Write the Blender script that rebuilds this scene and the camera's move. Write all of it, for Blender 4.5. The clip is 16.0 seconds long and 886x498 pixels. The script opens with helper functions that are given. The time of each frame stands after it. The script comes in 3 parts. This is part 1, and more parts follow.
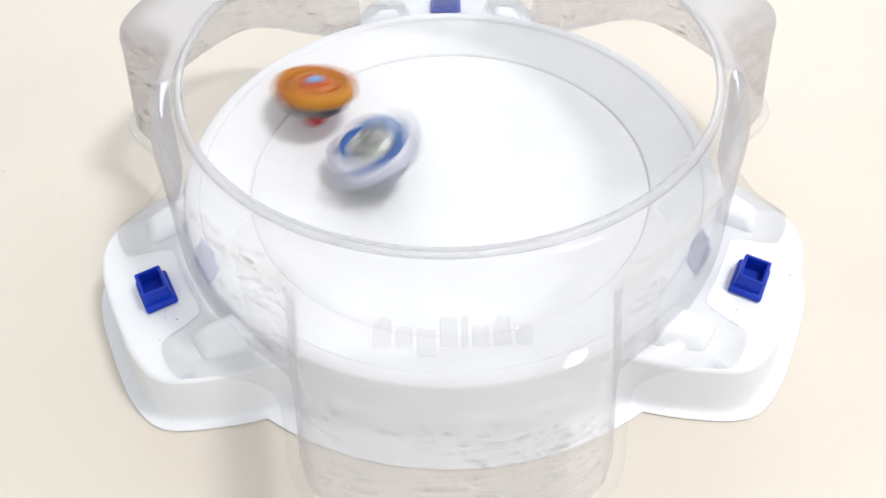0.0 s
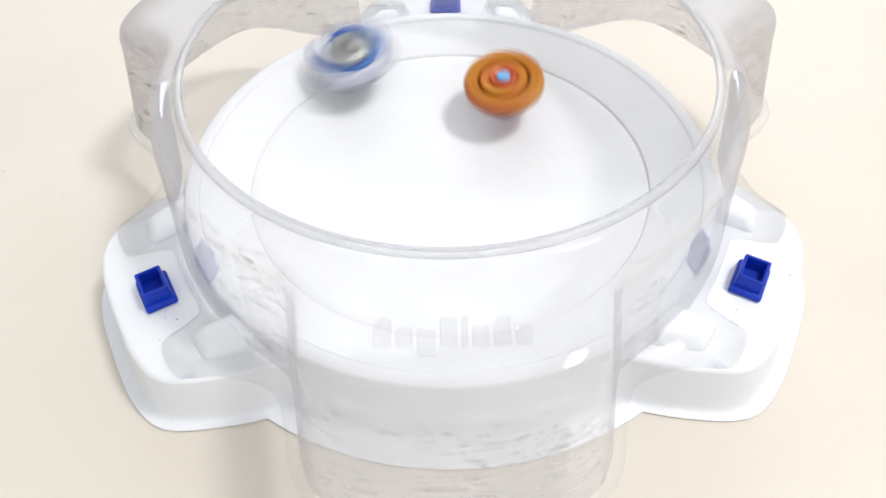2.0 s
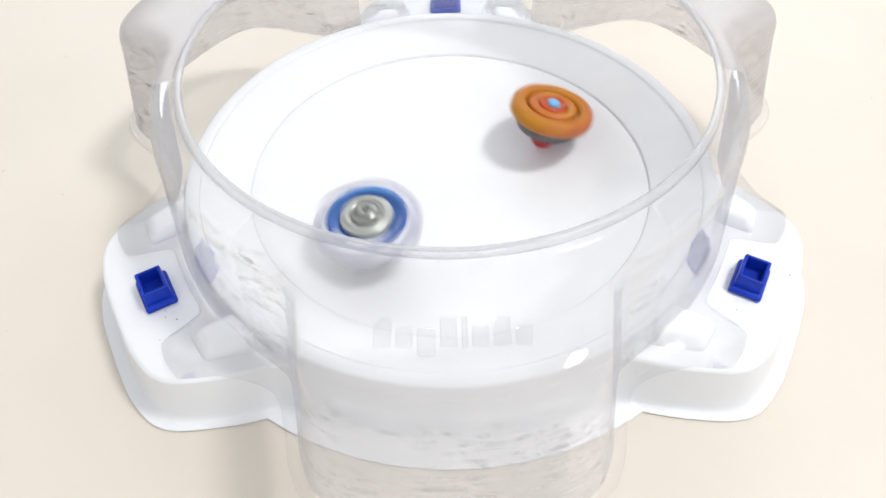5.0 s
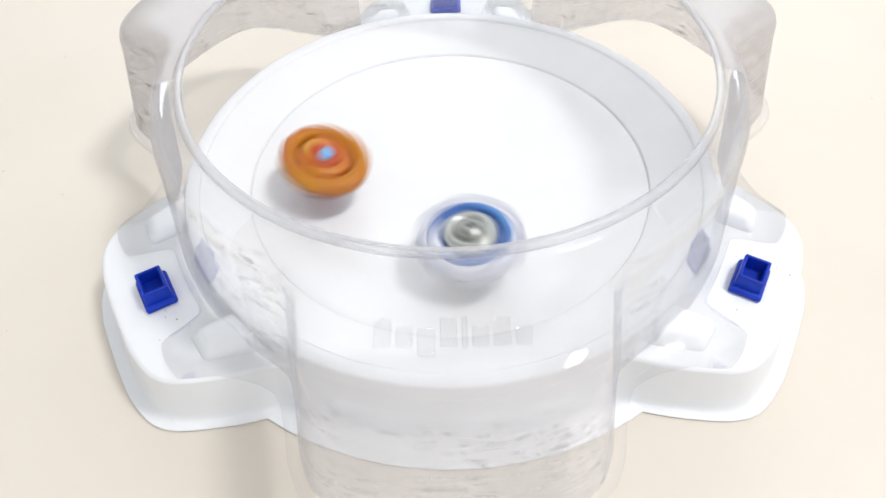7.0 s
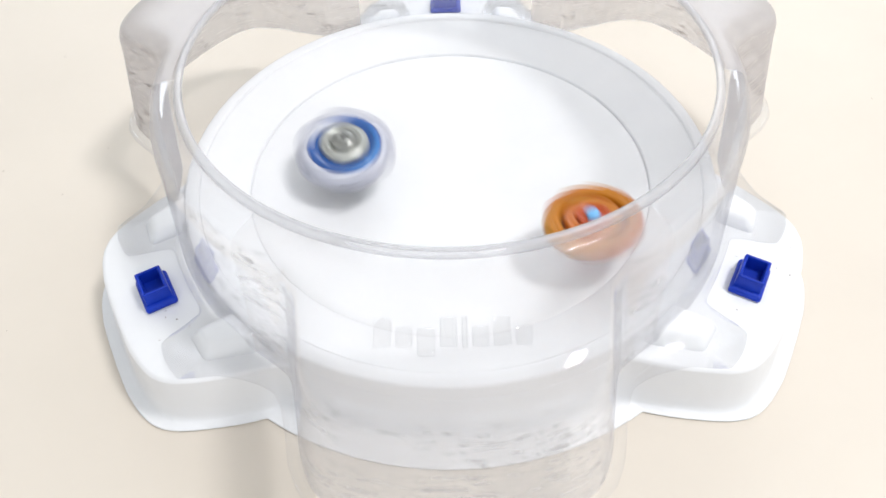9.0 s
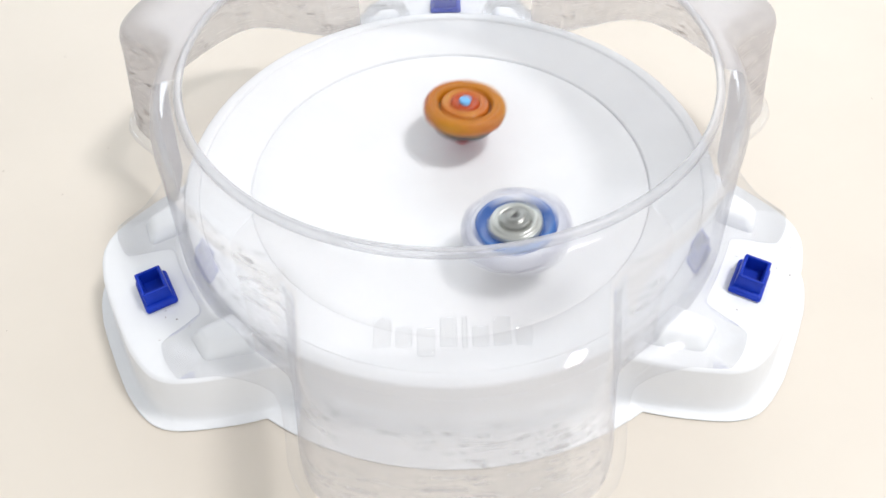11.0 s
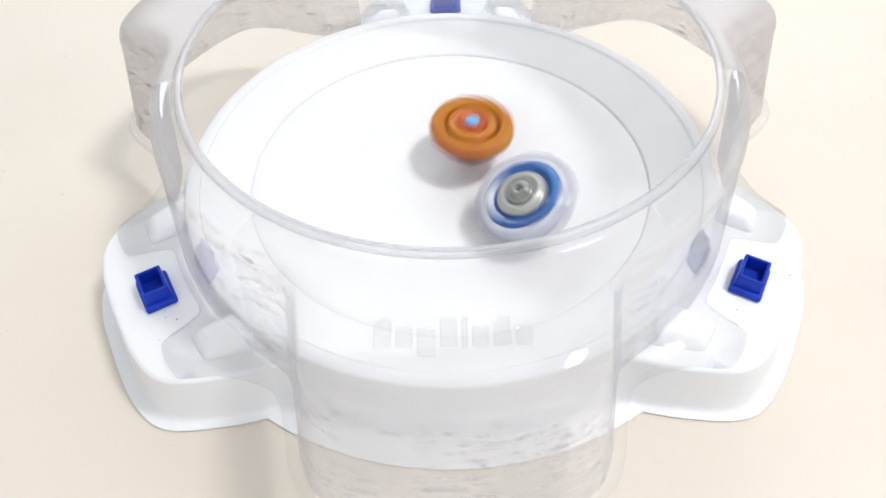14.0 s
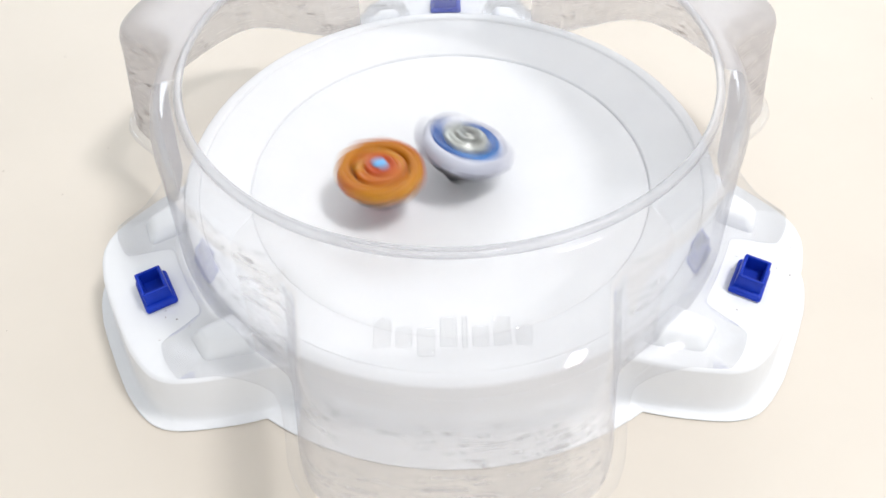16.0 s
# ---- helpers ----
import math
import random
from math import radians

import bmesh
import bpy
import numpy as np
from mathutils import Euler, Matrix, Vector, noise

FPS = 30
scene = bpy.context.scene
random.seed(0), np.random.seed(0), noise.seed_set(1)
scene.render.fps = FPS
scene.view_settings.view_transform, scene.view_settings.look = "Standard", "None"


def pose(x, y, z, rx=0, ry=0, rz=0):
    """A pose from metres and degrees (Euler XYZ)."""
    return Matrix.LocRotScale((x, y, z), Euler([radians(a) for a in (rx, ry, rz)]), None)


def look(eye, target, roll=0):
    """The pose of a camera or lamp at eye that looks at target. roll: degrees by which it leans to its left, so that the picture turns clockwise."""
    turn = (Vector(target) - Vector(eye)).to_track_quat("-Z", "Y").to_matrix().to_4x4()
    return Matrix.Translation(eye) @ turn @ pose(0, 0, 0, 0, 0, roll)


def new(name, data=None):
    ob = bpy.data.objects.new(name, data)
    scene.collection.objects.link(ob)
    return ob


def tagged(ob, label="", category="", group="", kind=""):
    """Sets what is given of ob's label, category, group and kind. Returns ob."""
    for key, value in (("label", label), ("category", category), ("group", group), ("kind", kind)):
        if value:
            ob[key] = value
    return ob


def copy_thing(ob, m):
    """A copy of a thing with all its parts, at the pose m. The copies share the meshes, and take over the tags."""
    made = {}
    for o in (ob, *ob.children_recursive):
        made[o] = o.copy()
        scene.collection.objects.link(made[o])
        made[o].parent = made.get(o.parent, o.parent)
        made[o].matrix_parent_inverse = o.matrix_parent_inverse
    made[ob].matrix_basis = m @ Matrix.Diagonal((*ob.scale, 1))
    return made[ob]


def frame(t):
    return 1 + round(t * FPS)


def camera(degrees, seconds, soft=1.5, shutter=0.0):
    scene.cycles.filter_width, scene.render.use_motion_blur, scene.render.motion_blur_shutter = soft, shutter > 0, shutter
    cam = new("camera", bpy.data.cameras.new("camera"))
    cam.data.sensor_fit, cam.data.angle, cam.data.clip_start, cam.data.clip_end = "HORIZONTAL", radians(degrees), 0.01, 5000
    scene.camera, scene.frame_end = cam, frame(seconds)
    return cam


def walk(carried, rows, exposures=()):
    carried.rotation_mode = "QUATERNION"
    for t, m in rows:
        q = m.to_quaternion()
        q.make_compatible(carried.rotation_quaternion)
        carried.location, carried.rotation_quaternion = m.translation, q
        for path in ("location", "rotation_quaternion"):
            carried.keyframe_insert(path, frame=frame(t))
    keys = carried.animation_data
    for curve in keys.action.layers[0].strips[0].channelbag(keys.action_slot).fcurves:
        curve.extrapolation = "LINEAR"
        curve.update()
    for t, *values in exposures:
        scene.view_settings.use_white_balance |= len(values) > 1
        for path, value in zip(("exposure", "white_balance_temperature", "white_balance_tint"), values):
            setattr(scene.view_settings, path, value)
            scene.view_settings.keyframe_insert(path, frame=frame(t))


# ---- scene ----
cam = camera(64.45, 16.0, soft=1.5, shutter=0.85)
EYE = (-0.00179, -0.26955, 0.28838)
AIM = (-0.00179 - 0.00647, -0.26955 + 0.64009, 0.28838 - 0.76827)
walk(cam, [(0.0, look(EYE, AIM, -1.56)), (16.0, look(EYE, AIM, -1.56))], exposures=[(0.0, 0.31), (16.0, 0.31)])

# ---- light: a white room with a ceiling panel and two added fill lamps ----
world = bpy.data.worlds.new("world")
scene.world = world
world.use_nodes = True
world.node_tree.nodes["Background"].inputs[0].default_value = (1.0, 1.0, 1.0, 1)
world.node_tree.nodes["Background"].inputs[1].default_value = 0.3


def panel_lamp(name, eye, aim, sx, sy, watts, colour):
    data = bpy.data.lights.new(name, "AREA")
    data.shape, data.size, data.size_y, data.energy, data.color = "RECTANGLE", sx, sy, watts, colour
    ob = new(name, data)
    ob.matrix_basis = look(eye, aim)
    return ob


panel_lamp("ceiling_panel_lamp", (1.15, -0.08, 2.35), (1.15, -0.079, 0.0), 0.44, 0.34, 30.5, (0.99, 0.985, 0.985))
# added fill lamps, cool like daylight, high across the table and behind the camera
panel_lamp("fill_light", (0.0, 3.02, 1.85), (0.0, 0.6, 0.0), 5.0, 0.95, 47, (0.87, 0.94, 1.0))
panel_lamp("fill_light", (0.0, -2.32, 1.85), (0.0, -0.2, 0.0), 5.0, 0.95, 19, (0.87, 0.94, 1.0))


# ---- materials ----
def node_material(name):
    m = bpy.data.materials.new(name)
    m.use_nodes = True
    nt = m.node_tree
    return m, nt, nt.nodes, nt.links, nt.nodes["Principled BSDF"]


def noise_node(nodes, links, scale, detail=4.0, stretch=(1, 1, 1), rough=0.55):
    tc, mp, nz = nodes.new("ShaderNodeTexCoord"), nodes.new("ShaderNodeMapping"), nodes.new("ShaderNodeTexNoise")
    mp.inputs["Scale"].default_value = stretch
    nz.inputs["Scale"].default_value, nz.inputs["Detail"].default_value = scale, detail
    nz.inputs["Roughness"].default_value = rough
    links.new(tc.outputs["Object"], mp.inputs["Vector"])
    links.new(mp.outputs[0], nz.inputs["Vector"])
    return nz


def ramp_node(nodes, links, source, stops):
    r = nodes.new("ShaderNodeValToRGB")
    r.color_ramp.elements[0].position, r.color_ramp.elements[0].color = stops[0][0], (*stops[0][1], 1)
    r.color_ramp.elements[1].position, r.color_ramp.elements[1].color = stops[-1][0], (*stops[-1][1], 1)
    for p, c in stops[1:-1]:
        r.color_ramp.elements.new(p).color = (*c, 1)
    links.new(source, r.inputs[0])
    return r


def plastic(name, low, high, rough, scale=60.0, bump=0.03, metal=0.0, coat=0.0, spec=0.5):
    """Moulded plastic or metal: two tones of mottling, a fine grain in the relief and the gloss."""
    m, nt, nodes, links, p = node_material(name)
    nz = noise_node(nodes, links, scale, 5.0)
    r = ramp_node(nodes, links, nz.outputs["Fac"], [(0.3, low), (0.7, high)])
    links.new(r.outputs[0], p.inputs["Base Color"])
    p.inputs["Metallic"].default_value = metal
    p.inputs["Coat Weight"].default_value = coat
    p.inputs["Specular IOR Level"].default_value = spec
    fine = noise_node(nodes, links, scale * 14, 3.0)
    rr = nodes.new("ShaderNodeMapRange")
    rr.inputs[3].default_value, rr.inputs[4].default_value = rough * 0.8, min(1.0, rough * 1.25)
    links.new(fine.outputs["Fac"], rr.inputs[0])
    links.new(rr.outputs[0], p.inputs["Roughness"])
    b = nodes.new("ShaderNodeBump")
    b.inputs["Strength"].default_value, b.inputs["Distance"].default_value = bump, 0.0005
    links.new(fine.outputs["Fac"], b.inputs["Height"])
    links.new(b.outputs[0], p.inputs["Normal"])
    return m


def clear_plastic(name, haze_low, haze_high, tint, haze_colour, scuffs=0.35, spread=0.47, sheen=0.018, polish=0.04):
    """Thin clear sheet: see-through, with a mirror sheen and a milky, scuffed film."""
    m, nt, nodes, links, p = node_material(name)
    nodes.remove(p)
    out = nodes["Material Output"]
    clear, gloss, milk, mix1, mix2 = (nodes.new("ShaderNodeBsdf" + k) if k else nodes.new("ShaderNodeMixShader")
                                      for k in ("Transparent", "Glossy", "Diffuse", "", ""))
    clear.inputs[0].default_value = (*tint, 1)
    milk.inputs[0].default_value = (*haze_colour, 1)
    # Grey gloss colour darkens grazing edges, standing in for refraction in thick plastic.
    gloss.inputs["Color"].default_value = (0.74, 0.74, 0.77, 1)
    gloss.inputs["Roughness"].default_value = polish
    lw, f = nodes.new("ShaderNodeLayerWeight"), nodes.new("ShaderNodeMapRange")
    lw.inputs["Blend"].default_value = 0.12
    f.inputs[3].default_value, f.inputs[4].default_value = sheen * 1.3, 0.85
    links.new(lw.outputs["Facing"], f.inputs[0])
    film = noise_node(nodes, links, 22, 4.0)
    fr = nodes.new("ShaderNodeMapRange")
    fr.inputs[1].default_value, fr.inputs[2].default_value = 0.3, 0.75
    fr.inputs[3].default_value, fr.inputs[4].default_value = haze_low, haze_high
    links.new(film.outputs["Fac"], fr.inputs[0])
    amount = fr.outputs[0]
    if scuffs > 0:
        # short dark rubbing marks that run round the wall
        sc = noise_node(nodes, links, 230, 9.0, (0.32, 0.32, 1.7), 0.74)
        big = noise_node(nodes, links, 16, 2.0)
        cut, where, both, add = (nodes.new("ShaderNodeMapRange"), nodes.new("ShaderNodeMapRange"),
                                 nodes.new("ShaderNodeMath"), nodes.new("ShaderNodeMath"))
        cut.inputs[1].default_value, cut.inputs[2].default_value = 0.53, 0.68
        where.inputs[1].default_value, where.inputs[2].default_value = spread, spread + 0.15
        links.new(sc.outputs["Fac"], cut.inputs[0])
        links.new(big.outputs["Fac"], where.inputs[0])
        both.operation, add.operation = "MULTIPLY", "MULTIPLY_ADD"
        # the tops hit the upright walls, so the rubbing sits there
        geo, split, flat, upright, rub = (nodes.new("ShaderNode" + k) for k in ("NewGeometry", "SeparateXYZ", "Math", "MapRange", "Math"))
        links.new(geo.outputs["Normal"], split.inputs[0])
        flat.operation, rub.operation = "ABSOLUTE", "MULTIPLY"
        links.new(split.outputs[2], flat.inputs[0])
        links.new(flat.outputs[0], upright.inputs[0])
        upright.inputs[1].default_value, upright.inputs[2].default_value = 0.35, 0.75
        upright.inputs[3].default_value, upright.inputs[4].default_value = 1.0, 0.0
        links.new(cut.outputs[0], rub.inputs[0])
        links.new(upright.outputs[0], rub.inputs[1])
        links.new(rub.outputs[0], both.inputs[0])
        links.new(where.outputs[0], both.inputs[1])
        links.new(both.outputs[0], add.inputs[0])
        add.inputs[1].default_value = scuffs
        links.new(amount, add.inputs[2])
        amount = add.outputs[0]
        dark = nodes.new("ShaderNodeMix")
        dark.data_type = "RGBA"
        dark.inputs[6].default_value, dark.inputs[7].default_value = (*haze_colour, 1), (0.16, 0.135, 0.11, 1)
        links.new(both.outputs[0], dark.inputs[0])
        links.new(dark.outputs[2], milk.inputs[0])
    through_film, film_mix = nodes.new("ShaderNodeBsdfTranslucent"), nodes.new("ShaderNodeMixShader")
    through_film.inputs[0].default_value = (*haze_colour, 1)
    film_mix.inputs[0].default_value = 0.45
    links.new(milk.outputs[0], film_mix.inputs[1])
    links.new(through_film.outputs[0], film_mix.inputs[2])
    links.new(f.outputs[0], mix1.inputs[0])
    links.new(clear.outputs[0], mix1.inputs[1])
    links.new(gloss.outputs[0], mix1.inputs[2])
    links.new(amount, mix2.inputs[0])
    links.new(mix1.outputs[0], mix2.inputs[1])
    links.new(film_mix.outputs[0], mix2.inputs[2])
    links.new(mix2.outputs[0], out.inputs[0])
    return m


M_TABLE = plastic("cream_laminate", (0.728, 0.660, 0.580), (0.758, 0.688, 0.606), 0.5, 9.0, 0.04)
M_WALL = plastic("white_wall_paint", (0.79, 0.80, 0.81), (0.83, 0.84, 0.85), 0.8, 5.0)
M_WHITE = plastic("white_moulded_plastic", (0.835, 0.84, 0.865), (0.865, 0.87, 0.89), 0.38, 40.0, 0.03)
M_BLUE = plastic("deep_blue_plastic", (0.004, 0.029, 0.38), (0.006, 0.041, 0.47), 0.42, 90.0, 0.05, spec=0.25)
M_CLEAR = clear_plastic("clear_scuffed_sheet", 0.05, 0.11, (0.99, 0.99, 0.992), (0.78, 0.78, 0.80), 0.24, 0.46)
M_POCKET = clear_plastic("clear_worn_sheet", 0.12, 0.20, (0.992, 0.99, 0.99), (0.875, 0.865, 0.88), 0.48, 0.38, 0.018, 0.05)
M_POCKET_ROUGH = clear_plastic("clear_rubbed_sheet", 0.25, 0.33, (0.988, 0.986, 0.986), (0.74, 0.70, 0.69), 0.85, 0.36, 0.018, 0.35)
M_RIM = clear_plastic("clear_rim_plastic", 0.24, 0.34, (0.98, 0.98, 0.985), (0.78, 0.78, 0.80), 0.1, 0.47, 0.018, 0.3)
M_FLANGE = clear_plastic("clear_flange_sheet", 0.005, 0.02, (0.998, 0.998, 0.998), (0.80, 0.80, 0.82), 0.15, 0.47, 0.004)
M_LETTER = clear_plastic("clear_raised_plastic", 0.022, 0.045, (0.998, 0.998, 0.998), (0.90, 0.90, 0.91), 0.0, 0.47, 0.03, 0.06)
M_ORANGE = plastic("amber_orange_plastic", (0.42, 0.135, 0.006), (0.53, 0.195, 0.011), 0.36, 160.0, 0.05, spec=0.28)
M_COPPER = plastic("copper_orange_plastic", (0.44, 0.105, 0.008), (0.56, 0.16, 0.014), 0.28, 200.0, 0.05, spec=0.4)
M_GOLD = plastic("golden_orange_plastic", (0.48, 0.19, 0.010), (0.60, 0.27, 0.018), 0.28, 200.0, 0.05, spec=0.4)
M_RED = plastic("orange_red_plastic", (0.40, 0.045, 0.008), (0.52, 0.085, 0.014), 0.28, 200.0, 0.05, spec=0.4)
M_TIP = plastic("red_tip_plastic", (0.42, 0.012, 0.02), (0.52, 0.02, 0.03), 0.3, 150.0)
M_STICKER = plastic("sky_blue_sticker", (0.10, 0.38, 0.72), (0.22, 0.52, 0.85), 0.3, 350.0)
M_DISC = plastic("dark_forged_metal_and_hole_shade", (0.10, 0.095, 0.10), (0.17, 0.165, 0.17), 0.34, 220.0, 0.1, metal=0.9)
M_PALE = plastic("pale_lilac_plastic", (0.60, 0.61, 0.68), (0.70, 0.71, 0.78), 0.28, 160.0, 0.04, coat=0.3)
M_AMBER = plastic("red_amber_plastic", (0.42, 0.085, 0.02), (0.52, 0.12, 0.025), 0.3, 160.0, 0.05, coat=0.2)
M_FROST = clear_plastic("frosted_lilac_plastic", 0.50, 0.62, (0.95, 0.95, 0.98), (0.66, 0.67, 0.75), 0.0)
M_BROWN = plastic("dark_brown_plastic", (0.10, 0.035, 0.008), (0.16, 0.055, 0.012), 0.4, 160.0)
M_GROOVE = plastic("amber_groove_shade", (0.20, 0.062, 0.010), (0.27, 0.085, 0.014), 0.4, 160.0, 0.05)
M_COBALT = plastic("cobalt_blue_plastic", (0.018, 0.07, 0.27), (0.04, 0.125, 0.40), 0.25, 170.0, 0.05, coat=0.2)
M_AZURE = plastic("azure_blue_plastic", (0.035, 0.16, 0.46), (0.07, 0.25, 0.60), 0.22, 170.0, 0.05, coat=0.3)
M_SILVER = plastic("silver_grey_plastic", (0.40, 0.41, 0.39), (0.58, 0.59, 0.56), 0.3, 190.0, 0.08, metal=0.55)
M_STEEL = plastic("grey_steel_plastic", (0.22, 0.225, 0.215), (0.36, 0.365, 0.35), 0.28, 190.0, 0.08, metal=0.6)
M_DARK = plastic("black_plastic_and_socket_shade", (0.018, 0.018, 0.02), (0.03, 0.03, 0.033), 0.4, 120.0)


# ---- shared builders ----
def part(name, bm, material, parent=None, label="", smooth=True, solid=0.0, bevel=0.0, edges=True):
    """Links a bmesh as one mesh object under a thing or a part."""
    bmesh.ops.recalc_face_normals(bm, faces=bm.faces[:])
    me = bpy.data.meshes.new(name)
    bm.to_mesh(me)
    bm.free()
    me.materials.append(material)
    if smooth:
        me.shade_smooth()
    ob = new(name, me)
    ob.parent = parent
    if bevel:
        md = ob.modifiers.new("bevel", "BEVEL")
        md.width, md.segments, md.limit_method = bevel, 3, "ANGLE"
    if solid:
        md = ob.modifiers.new("thickness", "SOLIDIFY")
        md.thickness, md.offset, md.use_rim = solid, 1.0, edges
    if label:
        tagged(ob, label)
    return ob


def grid_mesh(rows, closed=True):
    """A bmesh from rows of points (each row one ring)."""
    bm = bmesh.new()
    rings = [[bm.verts.new(p) for p in row] for row in rows]
    for a, b in zip(rings, rings[1:]):
        n = len(a)
        for i in range(n if closed else n - 1):
            j = (i + 1) % n
            bm.faces.new((a[i], a[j], b[j], b[i]))
    return bm


def lathe(profile, steps=72, wave=None):
    """A turned solid: profile of (radius, height); wave(angle, k) scales the radius of profile point k."""
    rows = []
    for k, (r, z) in enumerate(profile):
        ring = []
        for i in range(steps):
            a = 2 * math.pi * i / steps
            f = wave(a, k) if wave else 1.0
            ring.append((max(r, 1e-5) * f * math.cos(a), max(r, 1e-5) * f * math.sin(a), z))
        rows.append(ring)
    bm = grid_mesh(rows)
    bmesh.ops.remove_doubles(bm, verts=bm.verts[:], dist=3e-5)
    return bm


def block(x0, x1, y0, y1, z0, z1, inset=0.0):
    """A box whose top is drawn in by inset."""
    bm = bmesh.new()
    lo = [bm.verts.new(p) for p in ((x0, y0, z0), (x1, y0, z0), (x1, y1, z0), (x0, y1, z0))]
    hi = [bm.verts.new(p) for p in ((x0 + inset, y0 + inset, z1), (x1 - inset, y0 + inset, z1),
                                    (x1 - inset, y1 - inset, z1), (x0 + inset, y1 - inset, z1))]
    bm.faces.new(lo[::-1])
    bm.faces.new(hi)
    for i in range(4):
        j = (i + 1) % 4
        bm.faces.new((lo[i], lo[j], hi[j], hi[i]))
    return bm


# ---- the room and the table ----
bm = block(-3.0, 3.0, -2.3, 3.0, -0.04, 0.0)
tagged(part("tabletop", bm, M_TABLE, smooth=False), "plain cream laminate tabletop under the toy arena", "table", kind="structure")
# Unseen walls and ceiling, added to close the space and bounce light.
for nm, b in (("wall_east", (3.0, 3.1, -2.4, 3.1, -0.04, 2.4)), ("wall_west", (-3.1, -3.0, -2.4, 3.1, -0.04, 2.4))):
    tagged(part(nm, block(*b), M_WALL, smooth=False), "plain white painted wall", "wall", kind="structure")
# The openings in these two are made up, one for each fill lamp.
for nm, y0, y1 in (("wall_north", 3.0, 3.1), ("wall_south", -2.4, -2.3)):
    bm = bmesh.new()
    for b in ((-3.0, 3.0, -0.04, 1.35), (-3.0, 3.0, 2.33, 2.4), (-3.0, -2.52, 1.35, 2.33), (2.52, 3.0, 1.35, 2.33)):
        piece = block(b[0], b[1], y0, y1, b[2], b[3])
        me = bpy.data.meshes.new("piece")
        piece.to_mesh(me)
        piece.free()
        bm.from_mesh(me)
    tagged(part(nm, bm, M_WALL, smooth=False), "plain white painted wall with a wide opening added for a fill lamp", "wall", kind="structure")
tagged(part("ceiling", block(-3.1, 3.1, -2.4, 3.1, 2.4, 2.5), M_WALL, smooth=False), "plain white ceiling", "ceiling", kind="structure")

# ---- the arena: plan outlines in thirds, mirrored about each lobe ----
TURN = 0.0     # how far the arena is turned on the table, in degrees


def outline(half, start):
    """A closed outline of period 120 degrees: half is (degrees from the lobe's middle, radius), from 0 to 60."""
    a = np.array([p[0] for p in half])
    r = np.array([p[1] for p in half])

    def radius(theta):
        d = (theta - start + 60.0) % 120.0 - 60.0
        return float(np.interp(abs(d), a, r))
    return radius


def from_pocket(points):
    """(radial, across) in mm about the pocket's middle, to (degrees from the lobe's middle, metres)."""
    return sorted((60.0 - math.degrees(math.atan2(t, r)), math.hypot(r, t) / 1000) for r, t in points)


def from_lobe(points):
    return sorted((math.degrees(math.atan2(t, r)), math.hypot(r, t) / 1000) for r, t in points)


STEPS = 1080
ANGLES = [360.0 * i / STEPS for i in range(STEPS)]


def sampled(radius, soft):
    """The outline's radius at ANGLES, its corners rounded over about soft degrees."""
    raw = np.array([radius(a) for a in ANGLES])
    k = np.arange(-24, 25) * 360.0 / STEPS
    w = np.exp(-0.5 * (k / soft) ** 2)
    w /= w.sum()
    return sum(wi * np.roll(raw, int(s)) for wi, s in zip(w, range(-24, 25)))


LOBE = sampled(outline(from_lobe([(176.2, 0), (176.1, 13), (175.7, 22), (173.5, 34), (171.1, 40.7), (167.5, 45.6), (162.7, 49.4), (156.6, 52.6), (150.1, 55.3), (143, 58), (138, 59.8), (130, 62)])
                       + [(27.0, 0.1395), (29.0, 0.1360), (31.0, 0.1352), (60.0, 0.1352)], 90), 0.5)


def rings(profiles):
    """Rows of points round the z axis: profiles[k][i] = (radius, height) of row k at ANGLES[i]."""
    return [[(r * math.cos(radians(a)), r * math.sin(radians(a)), z) for a, (r, z) in zip(ANGLES, row)] for row in profiles]


def bowl_height(r):
    return 0.016 + 0.013 * (min(r, 0.104) / 0.104) ** 2 + max(0.0, r - 0.104) * 0.42


